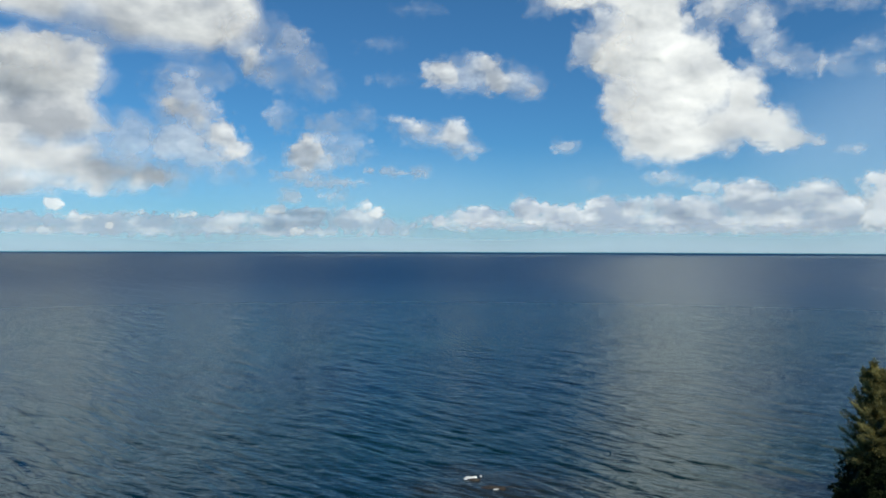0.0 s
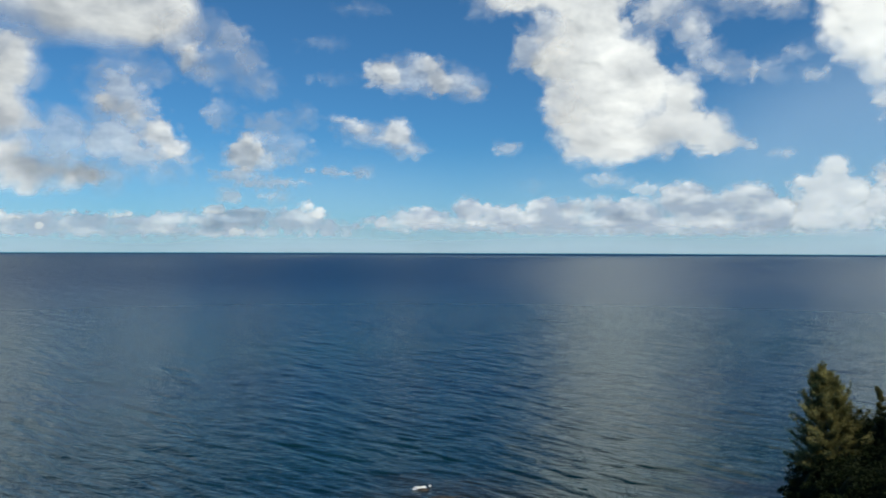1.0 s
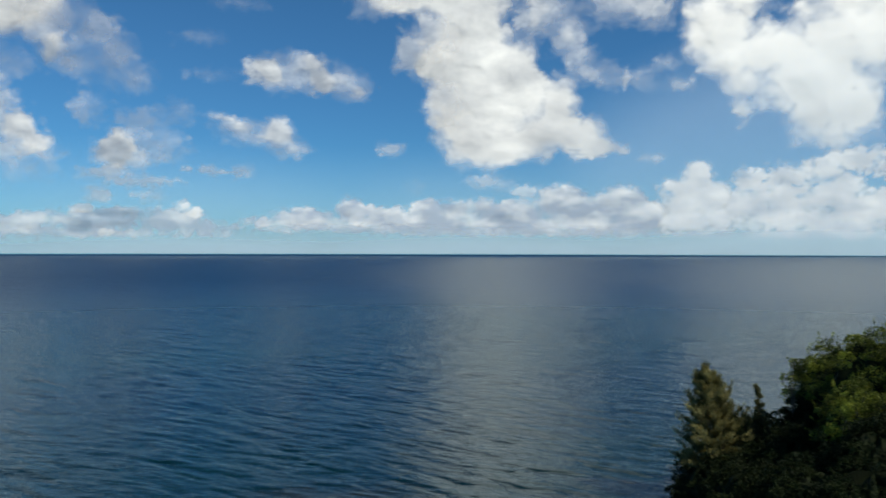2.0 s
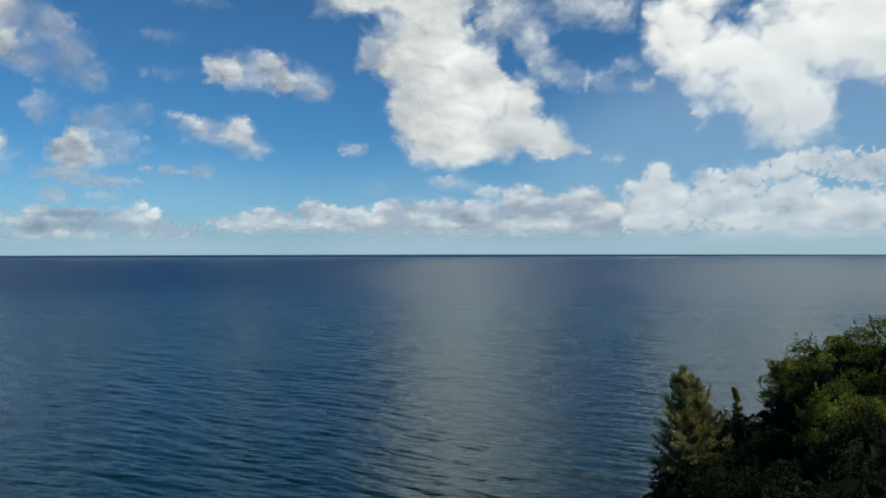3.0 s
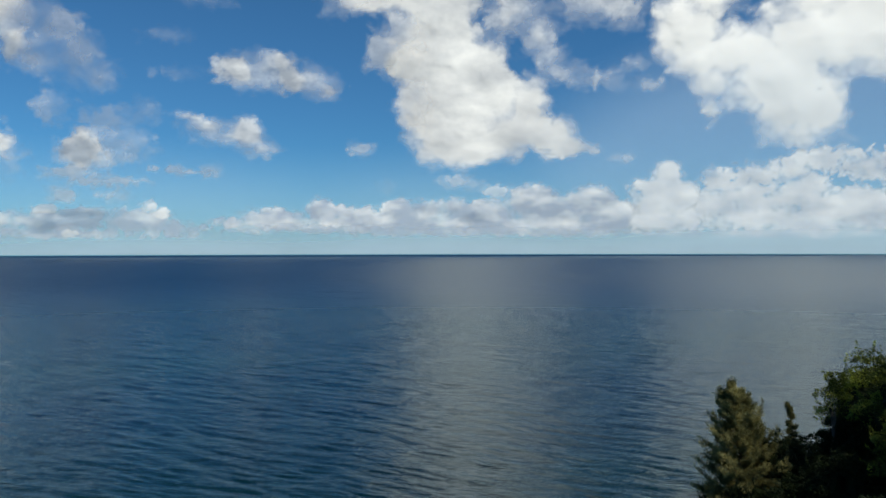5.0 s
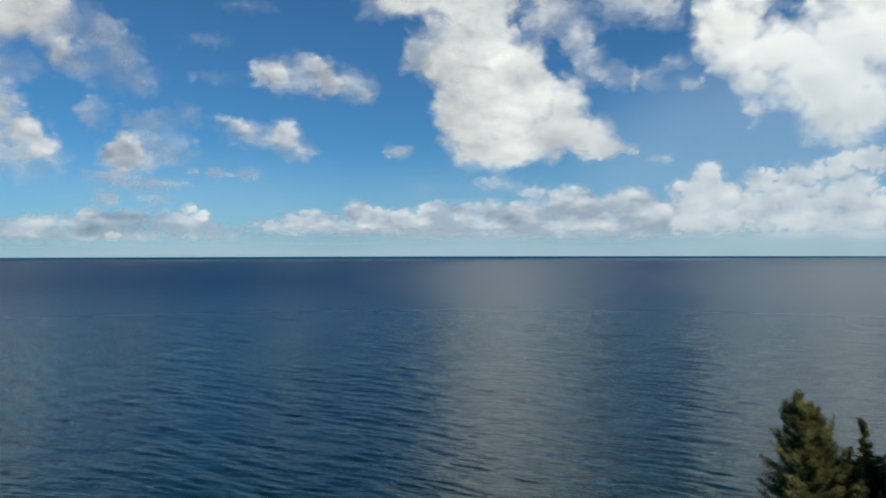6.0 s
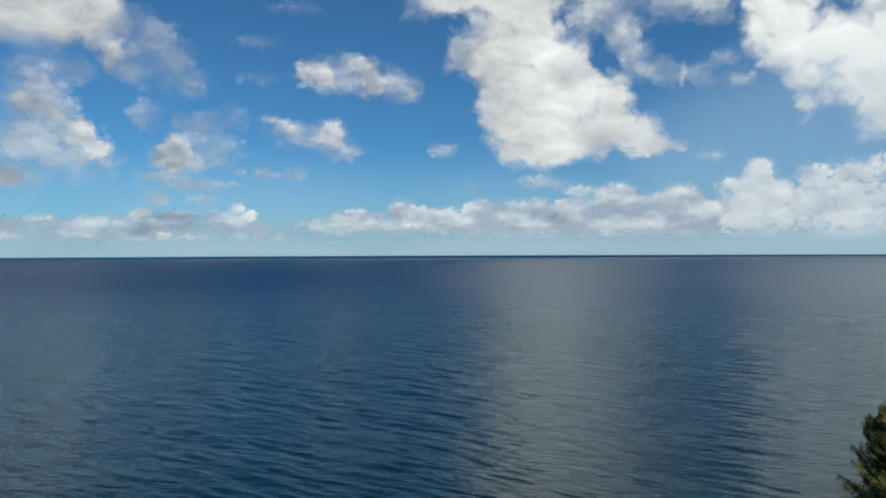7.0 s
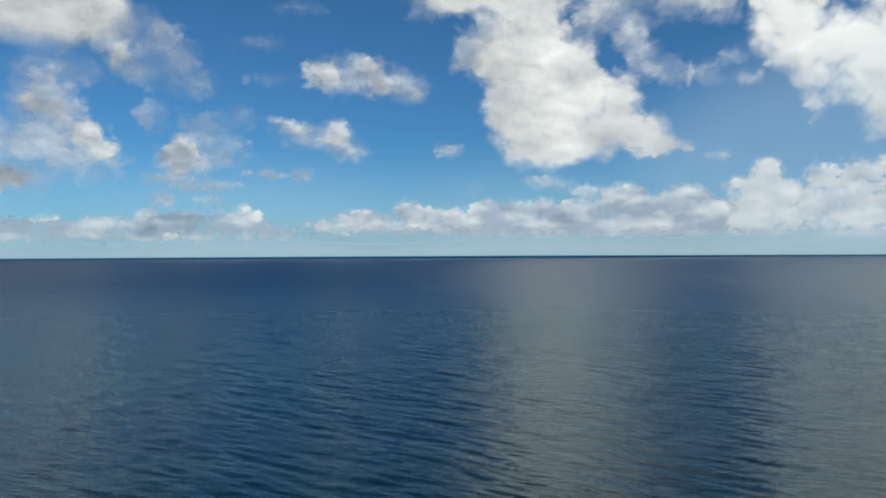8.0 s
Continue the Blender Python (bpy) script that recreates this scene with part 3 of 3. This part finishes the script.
shrub("green shrub in painted shade filling the hollow behind the ironwood", 63.3, 91, 12.4, 4.2, 13, leaves=SHADED_LEAVES)
shrub("low green shrub in painted shade on the lower slope", 47.2, 70, 11.4, 4.6, 14, leaves=SHADED_LEAVES)
shrub("low shrub in painted shade at the foot of the ironwood", 49, 90, 6.5, 4.5, 11, leaves=SHADED_LEAVES)


def needles(rng, roots, ways, per, length, width):
    """Fine drooping needles: five vertices and three triangles each."""
    root = np.repeat(roots, per, 0) + rng.normal(size=(len(roots) * per, 3)) * 0.11
    way = np.repeat(ways, per, 0) + rng.normal(size=root.shape) * 0.55
    way /= np.linalg.norm(way, axis=1)[:, None]
    long = length * rng.uniform(0.5, 1.3, len(root))[:, None]
    side = np.cross(way, rng.normal(size=way.shape))
    side /= np.linalg.norm(side, axis=1)[:, None]
    mid = root + 0.55 * long * way + 0.02 * side
    tip = root + long * way - np.array([0, 0, 0.15]) * long
    verts = np.stack([root - width * side, root + width * side, mid + 0.8 * width * side, mid - 0.8 * width * side, tip], 1).reshape(-1, 3)
    faces = (5 * np.arange(len(root))[:, None, None] + np.array([[0, 1, 2], [0, 2, 3], [3, 2, 4]])[None]).reshape(-1, 3)
    return verts, faces


def ironwood(label, x, y, base, top, seed, limbs=185, spread=4.9, trunk=0.34):
    """A feathery tree: limbs sweep up from the trunk, each with sprays of fine needles along its outer part."""
    rng = np.random.default_rng(seed)
    ob = new("ironwood_tree")
    ob.location = (x, y, base)
    tagged(ob, label, "tree", group="ironwood trees")
    h = top - base
    bend = h / 16
    spine = [(bend * (0.9 * math.sin(2.2 * k / 8) - 1.5 * k / 8), bend * 1.6 * k / 8, h * k / 8 * 0.95) for k in range(9)]
    v, f = tube(spine, [trunk * (1 - 0.93 * k / 8) + 0.01 for k in range(9)])
    mesh_object("trunk", v, f, BARK, ob)
    spine = np.array(spine)
    golden = math.pi * (3 - math.sqrt(5))
    for k in range(limbs):
        s = 0.1 + 0.88 * (k + rng.uniform(0, 1)) / limbs
        turn = k * golden + rng.normal() * 0.3
        start = np.array([np.interp(s * 8, range(9), spine[:, c]) for c in range(3)])
        # broad and round below, narrowing late towards the top
        reach = spread * min(1, ((1 - s) * 1.5)) ** 0.85 * rng.uniform(0.5, 1.08)
        out = np.array([math.cos(turn), math.sin(turn), 0])
        lift = rng.uniform(0.2, 0.85) + 0.8 * s ** 3
        if k >= limbs - 4:
            # the leading shoots at the very top
            out, reach, lift = out * 0.3, rng.uniform(0.5, 0.9) * bend, rng.uniform(1.1, 1.9)
        q = np.linspace(0, 1, 6)[:, None]
        line = start + reach * q * out + np.array([0, 0, reach * lift]) * q ** 1.5
        line = line + np.array([-0.06, 0, 0]) * reach * q ** 2
        v, f = tube([tuple(p) for p in line], [0.075 * (1.2 - s) * (1 - 0.85 * e) + 0.006 for e in np.linspace(0, 1, 6)], 5)
        limb = mesh_object("limb", v, f, BARK, ob)
        tangent = line[-1] - line[-3]
        tangent /= np.linalg.norm(tangent) + 1e-6
        across = np.array([-out[1], out[0], 0])
        roots, ways = [], []
        for j in range(int(7 + 8 * min(1, reach / 3))):
            e = rng.uniform(0.2, 1.0) ** 0.75
            at = np.array([np.interp(e * 5, range(6), line[:, c]) for c in range(3)])
            way = tangent + across * rng.normal() * 0.75 + np.array([-0.08, 0, rng.uniform(0.1, 0.8) + 0.3 * s])
            way /= np.linalg.norm(way)
            long = bend * rng.uniform(0.5, 1.6) * (0.45 + 0.55 * min(1, reach / 2.4))
            p = np.linspace(0, 1, 10)[:, None]
            roots.append(at + way * long * p + np.array([-0.05, 0, -0.12]) * long * p ** 2)
            ways.append(np.repeat(way[None], 10, 0))
        v, f = needles(rng, np.concatenate(roots), np.concatenate(ways), 5, 0.34, 0.024)
        mesh_object("needle_sprays", v, f, NEEDLES, limb)
    return ob


ironwood("olive-brown feathery ironwood tree at the edge of the slope", 52.1, 93, 0.6, 16.2, 2)
ironwood("slender young feathery ironwood tree between the shrubs", 59.8, 95.5, 6.5, 13.4, 5, 18, 0.75, 0.1)


def bare_twigs(label, x, y, z, seed):
    rng = np.random.default_rng(seed)
    ob = new("bare_bush")
    ob.location = (x, y, z)
    tagged(ob, label, "bush")
    for k in range(7):
        a0, lean = rng.uniform(0, 2 * math.pi), rng.uniform(0.2, 0.7)
        tip = Vector((lean * math.cos(a0), lean * math.sin(a0), rng.uniform(2.4, 4.2)))
        v, f = tube([(0, 0, -1), tuple(tip * 0.5 + Vector((0.1, 0, 0))), tuple(tip)], [0.06, 0.04, 0.01], 5)
        mesh_object("twig", v, f, BARK, ob)
    return ob


bare_twigs("bare grey twigs standing beside a green shrub", 61.2, 91.5, 10.6, 3)


# ---- rock and surf ----
def reef_rock(label, x, y, rx, ry, top, seed):
    n, m = 18, 30
    th, ph = np.meshgrid(np.linspace(0, np.pi / 2, n), np.arange(m) / m * 2 * np.pi, indexing="ij")
    k = 1 + 0.25 * layered(np.cos(ph) * 1.6 + 3 + th, np.sin(ph) * 1.6, seed, 4)
    v = np.stack([rx * k * np.sin(th) * np.cos(ph), ry * k * np.sin(th) * np.sin(ph), -0.6 + (top + 0.6) * k * np.cos(th)], -1).reshape(-1, 3)
    i, j = np.meshgrid(np.arange(n - 1), np.arange(m), indexing="ij")
    q = (j + 1) % m
    ob = mesh_object("rock", v, np.stack([i * m + j, (i + 1) * m + j, (i + 1) * m + q, i * m + q], -1).reshape(-1, 4), ROCK, smooth=True)
    ob.location = (x, y, 0)
    return tagged(ob, label, "rock", group="reef rocks")


reef_rock("wet brown reef rock awash in the sea", 6.6, 99.2, 2.8, 1.3, 0.2, 1)
reef_rock("small wet brown reef rock awash in the sea", 4.2, 102.6, 1.3, 0.6, 0.1, 2)


def foam(label, x, y, seed):
    """Torn white water: a few ragged patches of froth, strung out along the rock."""
    rng = np.random.default_rng(seed)
    verts, faces = [], []
    for k in range(16):
        n, m = 5, 22
        r, ph = np.meshgrid(np.linspace(0.02, 1, n), np.arange(m) / m * 2 * np.pi, indexing="ij")
        t = rng.normal() * 0.9
        rx, ry = rng.uniform(0.12, 0.55), rng.uniform(0.1, 0.3)
        rag = 1 + 0.7 * layered(np.cos(ph) * 3 + 3 * k, np.sin(ph) * 3, seed + k, 3)
        z = 0.16 * (1 - r ** 2) + 0.05 * layered(r * 6, ph * 3, seed + k, 2) + 0.1
        base = sum(len(v) for v in verts)
        verts.append(np.stack([t + rx * r * rag * np.cos(ph), 0.45 * t + rng.normal() * 0.3 + ry * r * rag * np.sin(ph), z], -1).reshape(-1, 3))
        i, j = np.meshgrid(np.arange(n - 1), np.arange(m), indexing="ij")
        q = (j + 1) % m
        faces.append(base + np.stack([i * m + j, (i + 1) * m + j, (i + 1) * m + q, i * m + q], -1).reshape(-1, 4))
    ob = mesh_object("surf", np.concatenate(verts), np.concatenate(faces), FOAM, smooth=True)
    ob.location = (x, y, 0)
    return tagged(ob, label, "surf", kind="stuff")


foam("white surf breaking over a reef rock", 3.9, 103.2, 3).scale = (0.62, 0.9, 1)
foam("thin streak of foam beside a reef rock", 6.6, 98.2, 14).scale = (0.2, 0.25, 0.7)
